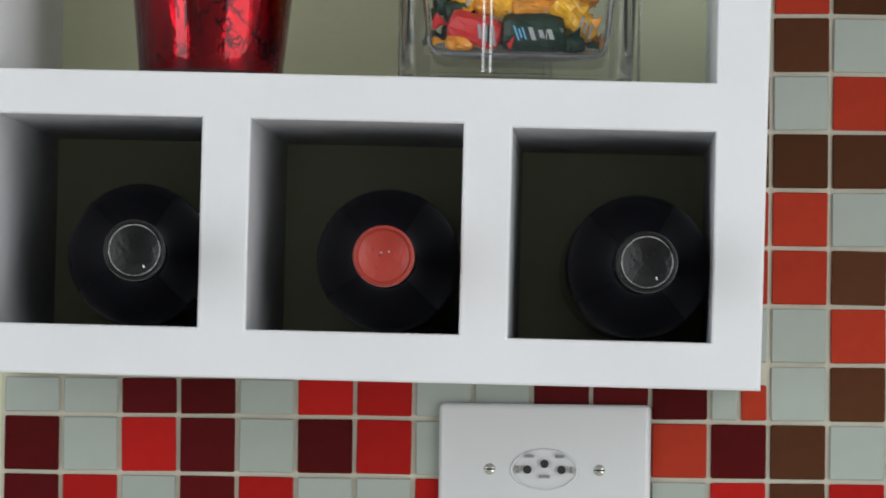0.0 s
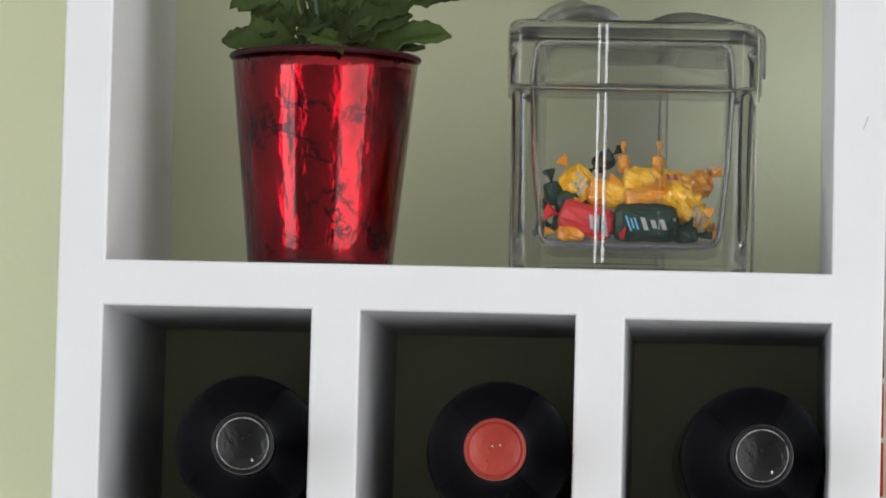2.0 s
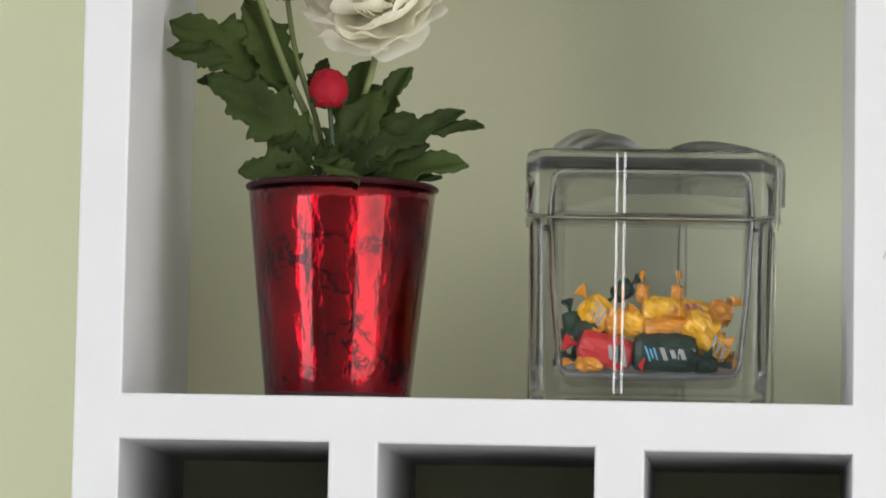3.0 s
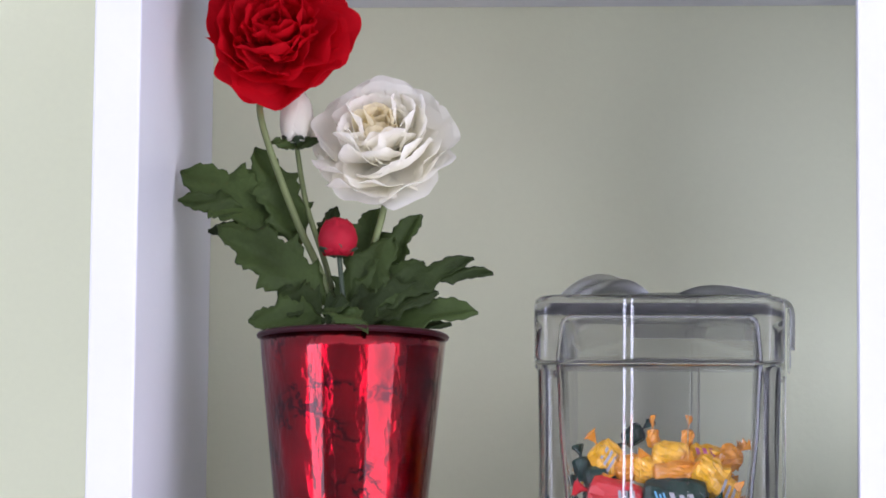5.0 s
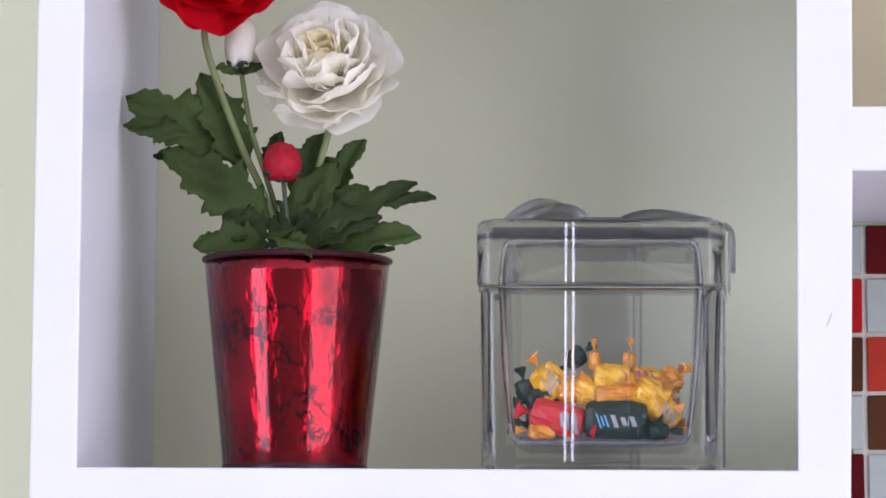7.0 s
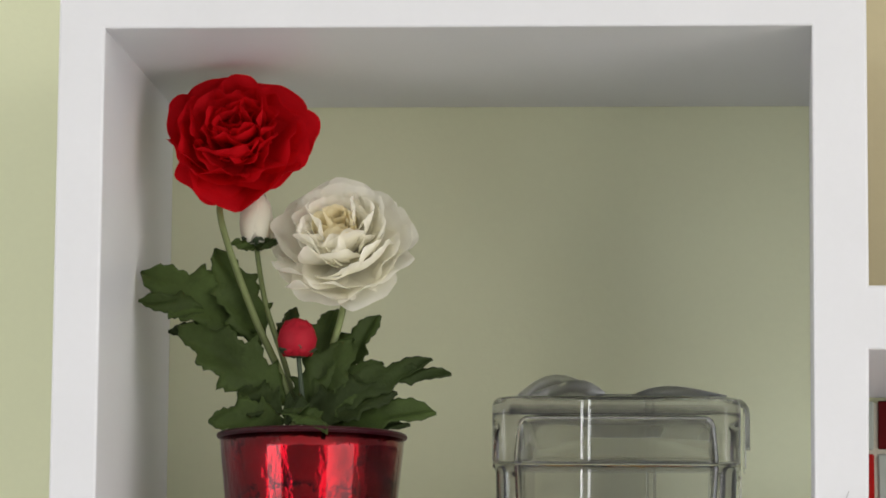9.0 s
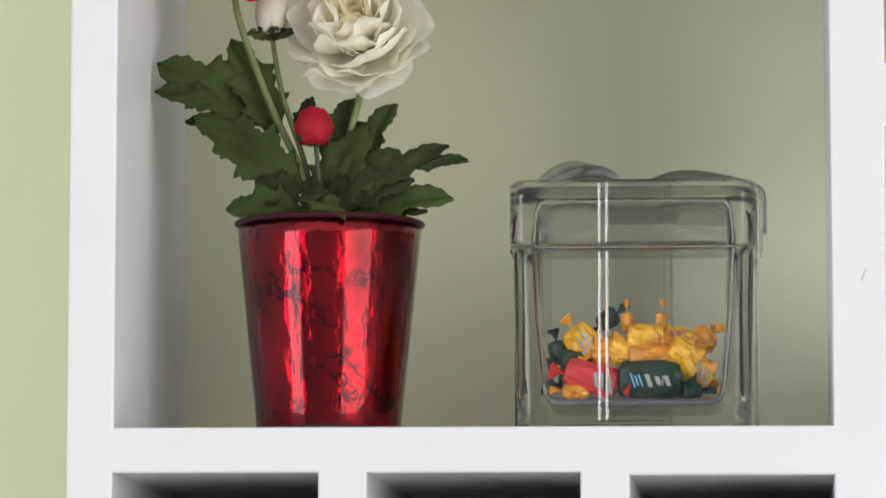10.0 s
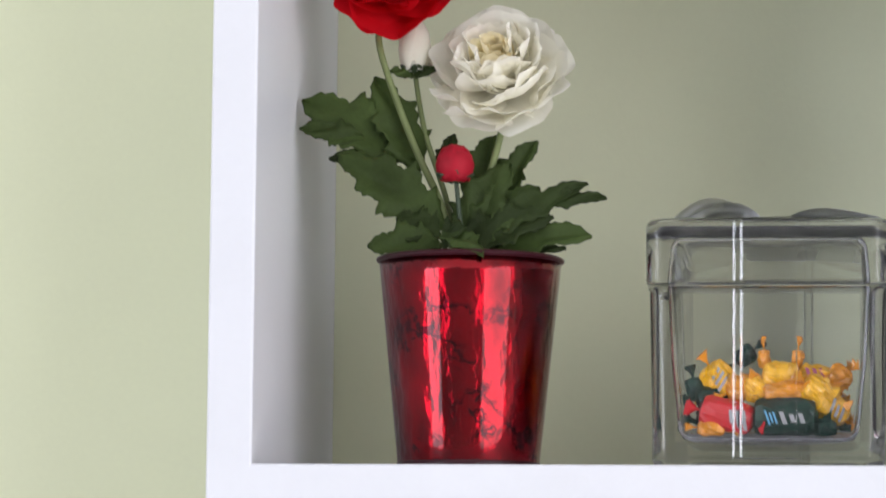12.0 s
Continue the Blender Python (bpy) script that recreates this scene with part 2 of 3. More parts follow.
def tube(points, radius, seg=8, taper=1.0):
    pts = [Vector(p) for p in points]
    # smooth the line by a Catmull-Rom pass
    fine = []
    for i in range(len(pts) - 1):
        p0, p1, p2, p3 = pts[max(i - 1, 0)], pts[i], pts[i + 1], pts[min(i + 2, len(pts) - 1)]
        for k in range(6):
            t = k / 6
            fine.append(0.5 * ((2 * p1) + (p2 - p0) * t + (2 * p0 - 5 * p1 + 4 * p2 - p3) * t * t + (3 * p1 - p0 - 3 * p2 + p3) * t ** 3))
    fine.append(pts[-1])
    bm = bmesh.new()
    rings = []
    for i, p in enumerate(fine):
        d = (fine[min(i + 1, len(fine) - 1)] - fine[max(i - 1, 0)]).normalized()
        a = d.cross(Vector((0.3, 1, 0.1))).normalized()
        b = d.cross(a)
        r = radius * (1 + (taper - 1) * i / (len(fine) - 1))
        rings.append([bm.verts.new(p + r * (a * math.cos(math.tau * k / seg) + b * math.sin(math.tau * k / seg))) for k in range(seg)])
    for a, b in zip(rings, rings[1:]):
        for k in range(seg):
            bm.faces.new((a[k], a[(k + 1) % seg], b[(k + 1) % seg], b[k]))
    bm.faces.new(rings[0])
    bm.faces.new(rings[-1])
    return bm


def sheet(grid, thick):
    """A closed thin shell from a grid of points; with no thickness, a single layer of cloth."""
    bm = bmesh.new()
    rows, cols = len(grid), len(grid[0])
    if not thick:
        cloth = [[bm.verts.new(p) for p in row] for row in grid]
        for i in range(rows - 1):
            for j in range(cols - 1):
                bm.faces.new((cloth[i][j], cloth[i][j + 1], cloth[i + 1][j + 1], cloth[i + 1][j]))
        return bm
    normal = [[None] * cols for _ in range(rows)]
    for i in range(rows):
        for j in range(cols):
            a = grid[min(i + 1, rows - 1)][j] - grid[max(i - 1, 0)][j]
            b = grid[i][min(j + 1, cols - 1)] - grid[i][max(j - 1, 0)]
            c = a.cross(b)
            normal[i][j] = c.normalized() if c.length > 1e-12 else Vector((0, 0, 1))
    top = [[bm.verts.new(grid[i][j] + normal[i][j] * thick / 2) for j in range(cols)] for i in range(rows)]
    low = [[bm.verts.new(grid[i][j] - normal[i][j] * thick / 2) for j in range(cols)] for i in range(rows)]
    for i in range(rows - 1):
        for j in range(cols - 1):
            bm.faces.new((top[i][j], top[i][j + 1], top[i + 1][j + 1], top[i + 1][j]))
            bm.faces.new((low[i][j], low[i + 1][j], low[i + 1][j + 1], low[i][j + 1]))
    ring = [(0, j) for j in range(cols)] + [(i, cols - 1) for i in range(1, rows)] + [(rows - 1, j) for j in range(cols - 2, -1, -1)] + [(i, 0) for i in range(rows - 2, 0, -1)]
    for (a, b), (c, d) in zip(ring, ring[1:] + ring[:1]):
        bm.faces.new((top[a][b], low[a][b], low[c][d], top[c][d]))
    return bm


# ---- the room ----
def structure(name, bm, mat, label, category):
    return tagged(new(name, finish(name, bm, mat)), label, category, kind="structure")


W0, W1 = -1.9, 1.7
TILE_X0, PITCH, TILE_Z0, TILE_P = 0.037, 0.0330, -0.178, 0.0325
BOARD_TOP, BOARD_LOW = 0.1825, 0.150
structure("wall_north", box(W0 - 0.1, W1 + 0.1, WALL, WALL + 0.1, FLOOR, CEIL), M_GREEN, "sage green painted wall behind the white shelf", "wall")
structure("floor", box(W0 - 0.2, W1 + 0.2, BACK - 0.1, WALL + 0.1, FLOOR - 0.1, FLOOR), M_FLOOR, "plain beige kitchen floor", "floor")
structure("ceiling", box(W0 - 0.2, W1 + 0.2, BACK - 0.1, WALL + 0.1, CEIL, CEIL + 0.1), M_ROOM, "plain off-white ceiling", "ceiling")
structure("wall_south", box(W0 - 0.1, W1 + 0.1, BACK - 0.1, BACK, FLOOR, CEIL), M_BACK, "plain taupe back wall", "wall")
structure("wall_east", join(
    box(W1, W1 + 0.1, FILL_E["y1"], WALL, FLOOR, CEIL), box(W1, W1 + 0.1, BACK - 0.1, FILL_E["y0"], FLOOR, CEIL),
    box(W1, W1 + 0.1, FILL_E["y0"], FILL_E["y1"], FLOOR, FILL_E["z0"]), box(W1, W1 + 0.1, FILL_E["y0"], FILL_E["y1"], FILL_E["z1"], CEIL)),
    M_ROOM, "plain off-white side wall with an unseen opening added for fill light", "wall")
wx0, wx1 = W0 - 0.1, W0
structure("wall_west", join(
    box(wx0, wx1, WIN["y1"], WALL, FLOOR, CEIL), box(wx0, wx1, BACK - 0.1, WIN["y0"], FLOOR, CEIL),
    box(wx0, wx1, WIN["y0"], WIN["y1"], FLOOR, WIN["z0"]), box(wx0, wx1, WIN["y0"], WIN["y1"], WIN["z1"], CEIL)),
    M_DIM, "plain beige side wall with a window opening", "wall")


# ---- the shelf unit ----
LEAN_SHELF = radians(0.7)
SHELF = Matrix.Rotation(LEAN_SHELF, 4, "Y")
DEPTH = 0.2495
unit = thing("wall_shelf", "white lacquered wall shelf with three bottle cubbies", "shelf", m=SHELF)
L_OUT, R_OUT, TOP, LOW = -0.0235, 0.389, 0.339, -0.154
CUBBIES = ((0.0, 0.1045, -0.1287, -0.0230), (0.1292, 0.2365, -0.1293, -0.0232), (0.2612, 0.3632, -0.1305, -0.0247))
# thin khaki brown sheet laid over the green wall above the board
structure("wall_panel", box(R_OUT - 0.02, 1.05, WALL - 0.004, WALL - 0.0002, BOARD_LOW + 0.01, 0.62), M_KHAKI, "khaki brown sheet over the wall above the white board", "wall panel")


def carcass():
    """The painted frame in one piece: the outline with its openings, given depth and softened edges."""
    bm = bmesh.new()

    def loop(points):
        vs = [bm.verts.new((x, 0, z)) for x, z in points]
        for a, b in zip(vs, vs[1:] + vs[:1]):
            bm.edges.new((a, b))

    loop([(L_OUT, LOW), (R_OUT - 0.0005, LOW), (R_OUT + 0.001, BOARD_LOW), (1.05, BOARD_LOW), (1.05, BOARD_TOP), (R_OUT + 0.001, BOARD_TOP), (R_OUT, TOP), (L_OUT, TOP)])
    loop([(0.0005, 0.0), (0.363, 0.0), (0.3615, 0.315), (0.0005, 0.315)])
    for x0, x1, z0, z1 in CUBBIES:
        loop([(x0, z0), (x1, z0), (x1, z1), (x0, z1)])
    bmesh.ops.triangle_fill(bm, edges=bm.edges[:], use_beauty=True, use_dissolve=False)
    faces = bm.faces[:]
    made = bmesh.ops.extrude_face_region(bm, geom=faces, use_keep_orig=True)
    bmesh.ops.translate(bm, verts=[g for g in made["geom"] if isinstance(g, bmesh.types.BMVert)], vec=(0, DEPTH, 0))
    bmesh.ops.recalc_face_normals(bm, faces=bm.faces)
    rim = [e for e in bm.edges if all(abs(v.co.y) < 1e-6 for v in e.verts) and len(e.link_faces) == 2 and e.calc_face_angle() > 0.5]
    bmesh.ops.bevel(bm, geom=rim, offset=0.0013, segments=2, profile=0.5, affect="EDGES")
    return bm


part("carcass", carcass(), M_WHITE, unit, "seamless white painted frame")
part("paint_chip", box(-0.00022, 0.00022, -0.0003, 0.0002, -0.0035, 0.0035), M_SCRATCH, unit, "thin grey scratch in the paint", m=Matrix.Translation((0.3785, 0, 0.0755)) @ Matrix.Rotation(radians(20), 4, "Y"))


# ---- mirrored red pot ----
def red_pot(m):
    pot = thing("flower_pot", "shiny mirrored red glass flower pot on the shelf", "pot", m=m)
    outer = [(0.0, 0.0), (0.0355, 0.0), (0.0373, 0.0015), (0.0378, 0.004)]
    H = 0.115
    for i in range(1, 13):
        t = i / 12
        outer.append((0.0378 + (0.0490 - 0.0378) * t, 0.004 + (H - 0.006) * t))
    inner = [(0.0470, H - 0.002), (0.0450, 0.095), (0.043, 0.092), (0.0, 0.092)]
    part("body", lathe(outer + inner, 72), M_RED_POT, pot, "mirrored red body", smooth=True)
    rim = [(0.0478 + 0.0028 * math.cos(a), H - 0.0005 + 0.0018 * math.sin(a)) for a in [math.tau * k / 10 for k in range(11)]]
    part("rim", lathe(rim, 72), M_POT_DARK, pot, "dark red rolled rim", smooth=True)
    foot = [(0.0376, 0.0008), (0.0381, 0.0012), (0.0384, 0.0058), (0.0379, 0.0062)]
    part("foot_ring", lathe(foot, 72), M_POT_DARK, pot, "dark red foot ring", smooth=True)
    return pot


POT_X, POT_Y = 0.0985, 0.105
red_pot(SHELF @ Matrix.Translation((POT_X, POT_Y, 0.0)))


# ---- artificial flowers ----
def petal(length, half, tilt0, tilt1, cup, ruffle, seed, thick=0.0006):
    """A cupped petal that starts at the origin and grows along +x, with its lift from x towards +z turning from tilt0 to tilt1."""
    rng = random.Random(seed)
    ph = [rng.uniform(0, math.tau) for _ in range(4)]
    rows, cols, steps = 10, 17, 40
    path, p = [Vector((0, 0, 0))], Vector((0, 0, 0))
    for k in range(steps + 6):
        a = radians(tilt0 + (tilt1 - tilt0) * k / steps)
        p = p + Vector((math.cos(a), 0, math.sin(a))) * length / steps
        path.append(p.copy())
    grid = []
    for i in range(rows):
        v = i / (rows - 1)
        row = []
        for j in range(cols):
            u = 2 * j / (cols - 1) - 1
            # a fan with a rounded, scalloped tip
            s = v * (1 - 0.44 * abs(u) ** 2.4 + 0.030 * math.sin(5 * u + ph[0]) + 0.012 * math.sin(11 * u + ph[1]))
            k = min(s * steps, steps + 4.9)
            q = path[int(k)].lerp(path[int(k) + 1], k - int(k))
            a = radians(tilt0 + (tilt1 - tilt0) * s)
            n = Vector((-math.sin(a), 0, math.cos(a)))
            w = half * (0.20 + 0.80 * math.sin(math.pi / 2 * min(1, v / 0.75)))
            wob = ruffle * v * v * (math.sin(3.6 * u + ph[2] + 2 * v) + 0.55 * math.sin(7.5 * u + ph[3]) + 0.3 * math.sin(13 * u + ph[1]))
            row.append(q + Vector((0, math.sin(u * 1.35) / math.sin(1.35) * w, 0)) + n * (cup * w * u * u + wob))
        grid.append(row)
    return sheet(grid, thick)


def flower_head(name, parent, place, axis, R, mat, heart, label, seed):
    """A bowl of broad guard petals filled with upright ruffled ones, all parts of one head."""
    rng = random.Random(seed)
    base = Vector(axis).normalized().to_track_quat("Z", "Y").to_matrix().to_4x4()
    head = part(name, lathe([(0, -0.50 * R), (0.16 * R, -0.46 * R), (0.22 * R, -0.30 * R), (0.14 * R, -0.10 * R), (0, -0.05 * R)], 16), heart, parent, label, smooth=True,
                m=Matrix.Translation(place) @ base)
    # count, length, half width, lift at the foot and at the tip, cup, height, offset, ruffle
    rings = [(5, 1.08, 0.50, 8, 14, 0.10, -0.36, 0.05, 0.050), (7, 1.22, 0.56, -2, 58, 0.14, -0.44, 0.05, 0.050), (8, 1.14, 0.52, 14, 66, 0.16, -0.38, 0.05, 0.060),
             (8, 1.02, 0.46, 28, 74, 0.18, -0.30, 0.05, 0.062), (8, 0.90, 0.40, 42, 80, 0.20, -0.22, 0.06, 0.062), (7, 0.80, 0.34, 54, 85, 0.22, -0.15, 0.06, 0.056),
             (6, 0.70, 0.28, 66, 90, 0.26, -0.10, 0.05, 0.046), (5, 0.56, 0.20, 78, 94, 0.30, -0.06, 0.03, 0.034)]
    for k, (n, length, half, t0, t1, cup, z, r0, ruf) in enumerate(rings):
        off = rng.uniform(0, math.tau)
        for i in range(n):
            bm = petal(length * R * rng.uniform(0.84, 1.06), half * R * rng.uniform(0.82, 1.14), t0 + rng.uniform(-9, 9), t1 + rng.uniform(-16, 16), cup * rng.uniform(0.5, 1.5), ruf * R, rng.random(), 0)
            turn = off + math.tau * (i + rng.uniform(-0.28, 0.28)) / n
            part("petal", bm, heart if k > 5 else mat, head, smooth=True,
                 m=Matrix.Rotation(turn, 4, "Z") @ Matrix.Translation((r0 * R, 0, z * R)) @ Matrix.Rotation(radians(rng.uniform(-14, 14)), 4, "X"))
    return head


def leaf(parent, base, tip, half, lobes, seed, face=(0, -1, 0.35), droop=0.12, fold=0.25, label=""):
    """A toothed, lobed leaf from base to tip that faces the given way."""
    rng = random.Random(seed)
    a, b = Vector(base), Vector(tip)
    along = (b - a)
    L = along.length
    along.normalize()
    n = Vector(face)
    n = (n - along * n.dot(along)).normalized()
    across = along.cross(n)
    rows, cols = 34, 9
    phase = [rng.uniform(-0.08, 0.08) for _ in range(2)]
    grid = []
    for i in range(rows):
        v = i / (rows - 1)
        row = []
        for j in range(cols):
            u = 2 * j / (cols - 1) - 1
            s = 0 if u < 0 else 1
            env = math.sin(math.pi * min(1, 0.06 + 0.94 * v ** 0.8)) ** 0.75
            k = (v * lobes + phase[s]) % 1.0
            saw = 0.50 + 0.50 * (k if k < 0.72 else (1 - k) / 0.28 * 0.72)
            fine = 1 + 0.10 * math.sin(v * lobes * 3 * math.tau + s)
            w = half * env * saw * fine + 0.0004
            sweep = 0.10 * L * abs(u) * saw * (1 - v)
            p = a + along * (L * v * 0.985 + sweep) + across * (u * w)
            p += n * (fold * w * abs(u) - droop * L * (v - 0.5) ** 2 * 2 + 0.0012 * math.sin(9 * v + 4 * u + seed))
            row.append(p)
        grid.append(row)
    return part("leaf", sheet(grid, 0.0005), M_LEAF, parent, label, smooth=True)


PY = 0.105
bouquet = thing("artificial_flowers", "red and white fabric peonies with green leaves in the pot", "flowers", m=SHELF)
part("stem", tube([(0.094, PY, 0.092), (0.084, PY, 0.14), (0.066, PY, 0.180), (0.048, PY, 0.230), (0.050, PY + 0.004, 0.250), (0.057, PY + 0.004, 0.268)], 0.0022, taper=0.8), M_STEM, bouquet, smooth=True)
part("stem", tube([(0.096, PY + 0.008, 0.092), (0.085, PY + 0.008, 0.145), (0.072, PY + 0.008, 0.185), (0.066, PY + 0.008, 0.218)], 0.0018, taper=0.8), M_STEM, bouquet, smooth=True)
part("stem", tube([(0.098, PY, 0.092), (0.106, PY, 0.150), (0.114, PY + 0.004, 0.185), (0.115, PY + 0.006, 0.212)], 0.0022, taper=0.8), M_STEM, bouquet, smooth=True)
part("stem", tube([(0.100, PY - 0.01, 0.092), (0.095, PY - 0.012, 0.130), (0.092, PY - 0.012, 0.156)], 0.0016, taper=0.8), M_CALYX, bouquet, smooth=True)
flower_head("flower_head", bouquet, (0.0555, PY, 0.2752), (0.06, -0.93, 0.36), 0.0368, M_PETAL_RED, M_PETAL_RED, "full red peony head of ruffled petals", 3)
flower_head("flower_head", bouquet, (0.1128, PY, 0.2185), (-0.04, -0.84, 0.54), 0.0388, M_PETAL_WHITE, M_PETAL_CREAM, "full white peony head with a cream heart", 8)


def bud(place, r, h, mat, label, seed):
    rng = random.Random(seed)
    b = part("flower_bud", lathe([(0, 0), (0.55 * r, 0.02 * h), (0.92 * r, 0.25 * h), (r, 0.5 * h), (0.86 * r, 0.78 * h), (0.5 * r, 0.95 * h), (0, h)], 20), mat, bouquet, label, smooth=True, m=Matrix.Translation(place))
    for i in range(5):
        part("petal", petal(1.08 * h, 0.70 * r, 66, 135, 0.5, 0.02 * r, seed + i, 0.0006), mat, b, smooth=True, m=Matrix.Rotation(math.tau * i / 5 + 0.3, 4, "Z") @ Matrix.Translation((0.72 * r, 0, 0.04 * h)))
    for i in range(5):
        part("sepal", petal(0.9 * r, 0.34 * r, 20, 45 + rng.uniform(-15, 15), 0.3, 0.03 * r, seed + 20 + i, 0.0006), M_CALYX, b, smooth=True, m=Matrix.Rotation(math.tau * i / 5, 4, "Z") @ Matrix.Translation((0.2 * r, 0, -0.02 * h)))
    return b


bud((0.0912, PY - 0.012, 0.1555), 0.0106, 0.0190, M_BUD_RED, "round closed red bud", 40)
bud((0.0660, PY + 0.008, 0.2175), 0.0090, 0.0280, M_PETAL_WHITE, "closed white bud", 60)

for base, tip, half, lobes, face in (
        ((0.068, 0.110, 0.172), (0.0030, 0.112, 0.2050), 0.017, 3, (0.1, -1, 0.2)),
        ((0.070, 0.112, 0.164), (0.0440, 0.112, 0.2175), 0.013, 3, (0.25, -1, 0.1)),
        ((0.040, 0.108, 0.182), (0.0035, 0.106, 0.1880), 0.007, 2, (0.0, -1, 0.3)),
        ((0.058, 0.110, 0.168), (0.0200, 0.106, 0.1720), 0.008, 3, (0.0, -1, 0.5)),
        ((0.086, 0.098, 0.132), (0.0270, 0.092, 0.1740), 0.016, 4, (-0.2, -1, 0.5)),
        ((0.093, 0.096, 0.124), (0.1200, 0.100, 0.1680), 0.015, 3, (-0.2, -1, 0.3)),
        ((0.094, 0.094, 0.124), (0.1365, 0.096, 0.1545), 0.014, 3, (-0.2, -1, 0.4)),
        ((0.100, 0.092, 0.126), (0.1630, 0.090, 0.1565), 0.010, 3, (-0.2, -1, 0.4)),
        ((0.138, 0.092, 0.145), (0.1735, 0.088, 0.1470), 0.005, 2, (-0.1, -1, 0.4)),
        ((0.098, 0.092, 0.122), (0.1660, 0.086, 0.1280), 0.013, 3, (-0.1, -1, 0.6)),
        ((0.092, 0.090, 0.122), (0.1450, 0.086, 0.1380), 0.014, 3, (-0.1, -1, 0.5)),
        ((0.086, 0.088, 0.122), (0.0460, 0.080, 0.1215), 0.012, 3, (0.1, -1, 0.5)),
        ((0.084, 0.092, 0.126), (0.0600, 0.090, 0.1370), 0.011, 3, (0.1, -1, 0.3)),
        ((0.086, 0.080, 0.128), (0.1120, 0.054, 0.1140), 0.008, 3, (0.1, -0.8, 0.9)),
        ((0.084, 0.086, 0.124), (0.1000, 0.070, 0.1290), 0.009, 2, (0.0, -1, 0.4)),
        ((0.102, 0.110, 0.140), (0.1330, 0.112, 0.1815), 0.010, 3, (-0.2, -1, 0.2)),
        ((0.094, 0.114, 0.150), (0.1100, 0.116, 0.1850), 0.010, 3, (-0.2, -1, 0.2)),
        ((0.080, 0.114, 0.165), (0.0880, 0.114, 0.1850), 0.005, 2, (0.1, -1, 0.2)),
        ((0.132, 0.090, 0.117), (0.1520, 0.086, 0.1200), 0.0025, 2, (0.0, -1, 0.6)),
        ((0.066, 0.110, 0.216), (0.0790, 0.104, 0.2190), 0.004, 2, (0.0, -1, 0.6)),
        ((0.066, 0.110, 0.216), (0.0540, 0.104, 0.2180), 0.004, 2, (0.0, -1, 0.6))):
    leaf(bouquet, base, tip, half * 1.3, lobes, len(bouquet.children), face)


# ---- glass box ----
def square_turn(profile, corner, window, seg=7):
    """Rounded-square rings of (half width, height), from a closed bottom to a closed end; each side has a window strip of its own."""
    bm = bmesh.new()
    rings = []
    for w, z in profile:
        if w == 0:
            rings.append([bm.verts.new((0, 0, z))])
            continue
        c = corner if w > 0.0540 else 0.4 * corner
        f = min(window, (w - c) * 0.98)
        ring = []
        for q in range(4):
            turn = Matrix.Rotation(math.pi / 2 * q, 3, "Z")
            points = [(w - c + c * math.cos(math.pi / 2 * k / (seg - 1)), w - c + c * math.sin(math.pi / 2 * k / (seg - 1))) for k in range(seg)] + [(f, w), (-f, w)]
            ring += [bm.verts.new(turn @ Vector((x, y, 0)) + Vector((0, 0, z))) for x, y in points]
        rings.append(ring)
    for a, b in zip(rings, rings[1:]):
        n = max(len(a), len(b))
        for i in range(n):
            k = (i + 1) % n
            if len(a) == 1:
                bm.faces.new((a[0], b[i], b[k]))
            elif len(b) == 1:
                bm.faces.new((a[i], a[k], b[0]))
            else:
                bm.faces.new((a[i], a[k], b[k], b[i]))
    bmesh.ops.recalc_face_normals(bm, faces=bm.faces)
    return bm


def thick_edges(bm, outer, window, z0, z1):
    """Gives the outer skin beside the hollow, where the glass is solid through, and the hollow's floor the second,
    grey-tinted material.
    """
    for f in bm.faces:
        c = f.calc_center_median()
        side = min(abs(c.x), abs(c.y))
        out = max(abs(c.x), abs(c.y)) > outer or c.z < z0 or c.z > z1
        if c.z < z0 + 0.003 or out and not (side < window and z0 < c.z < z1):
            f.material_index = 1
    return bm


def raw_part(name, bm, mat, parent, label="", smooth=False, second=None):
    """A part whose face directions stay as they are, for hollow glass."""
    me = bpy.data.meshes.new(name)
    bm.to_mesh(me)
    bm.free()
    me.materials.append(mat)
    if second:
        me.materials.append(second)
    for p in me.polygons:
        p.use_smooth = smooth
    ob = new(name, me)
    ob.parent = parent
    if label:
        ob["label"] = label
    return ob


def cut_ridge(x, y, z0, z1, turn, way):
    """An upright glass ridge with one wide slanted facet, shaped to catch the window as a bright line."""
    section = [(0, 0), (0.0010, -0.00042), (0.0012, -0.00042), (0.0014, 0)]
    bm = bmesh.new()
    ends = [[bm.verts.new(turn @ Vector((x + way * a, y + b, z))) for a, b in section] for z in (z0, z1)]
    for i in range(4):
        j = (i + 1) % 4
        bm.faces.new((ends[0][i], ends[0][j], ends[1][j], ends[1][i]))
    for e in ends:
        bm.faces.new(e)
    bmesh.ops.recalc_face_normals(bm, faces=bm.faces)
    return bm


BOX_M = SHELF @ Matrix.Translation((0.2608, 0.118, 0.0)) @ Matrix.Rotation(radians(0.2), 4, "Z")
glass_box = thing("glass_candy_box", "clear thick glass gift-shaped candy box with bow lid", "candy box", m=BOX_M)
JAR = [(0, 0.0), (0.0555, 0.0), (0.0580, 0.0006), (0.0597, 0.0022), (0.0602, 0.006), (0.0605, 0.0150), (0.0622, 0.0920), (0.0620, 0.0945), (0.0612, 0.0958), (0.0600, 0.0962), (0.0548, 0.0962), (0.0532, 0.0955), (0.0522, 0.0930),
       (0.0508, 0.0600), (0.0478, 0.0270), (0.0468, 0.0210), (0.0445, 0.0172), (0.0400, 0.0158), (0, 0.0155)]
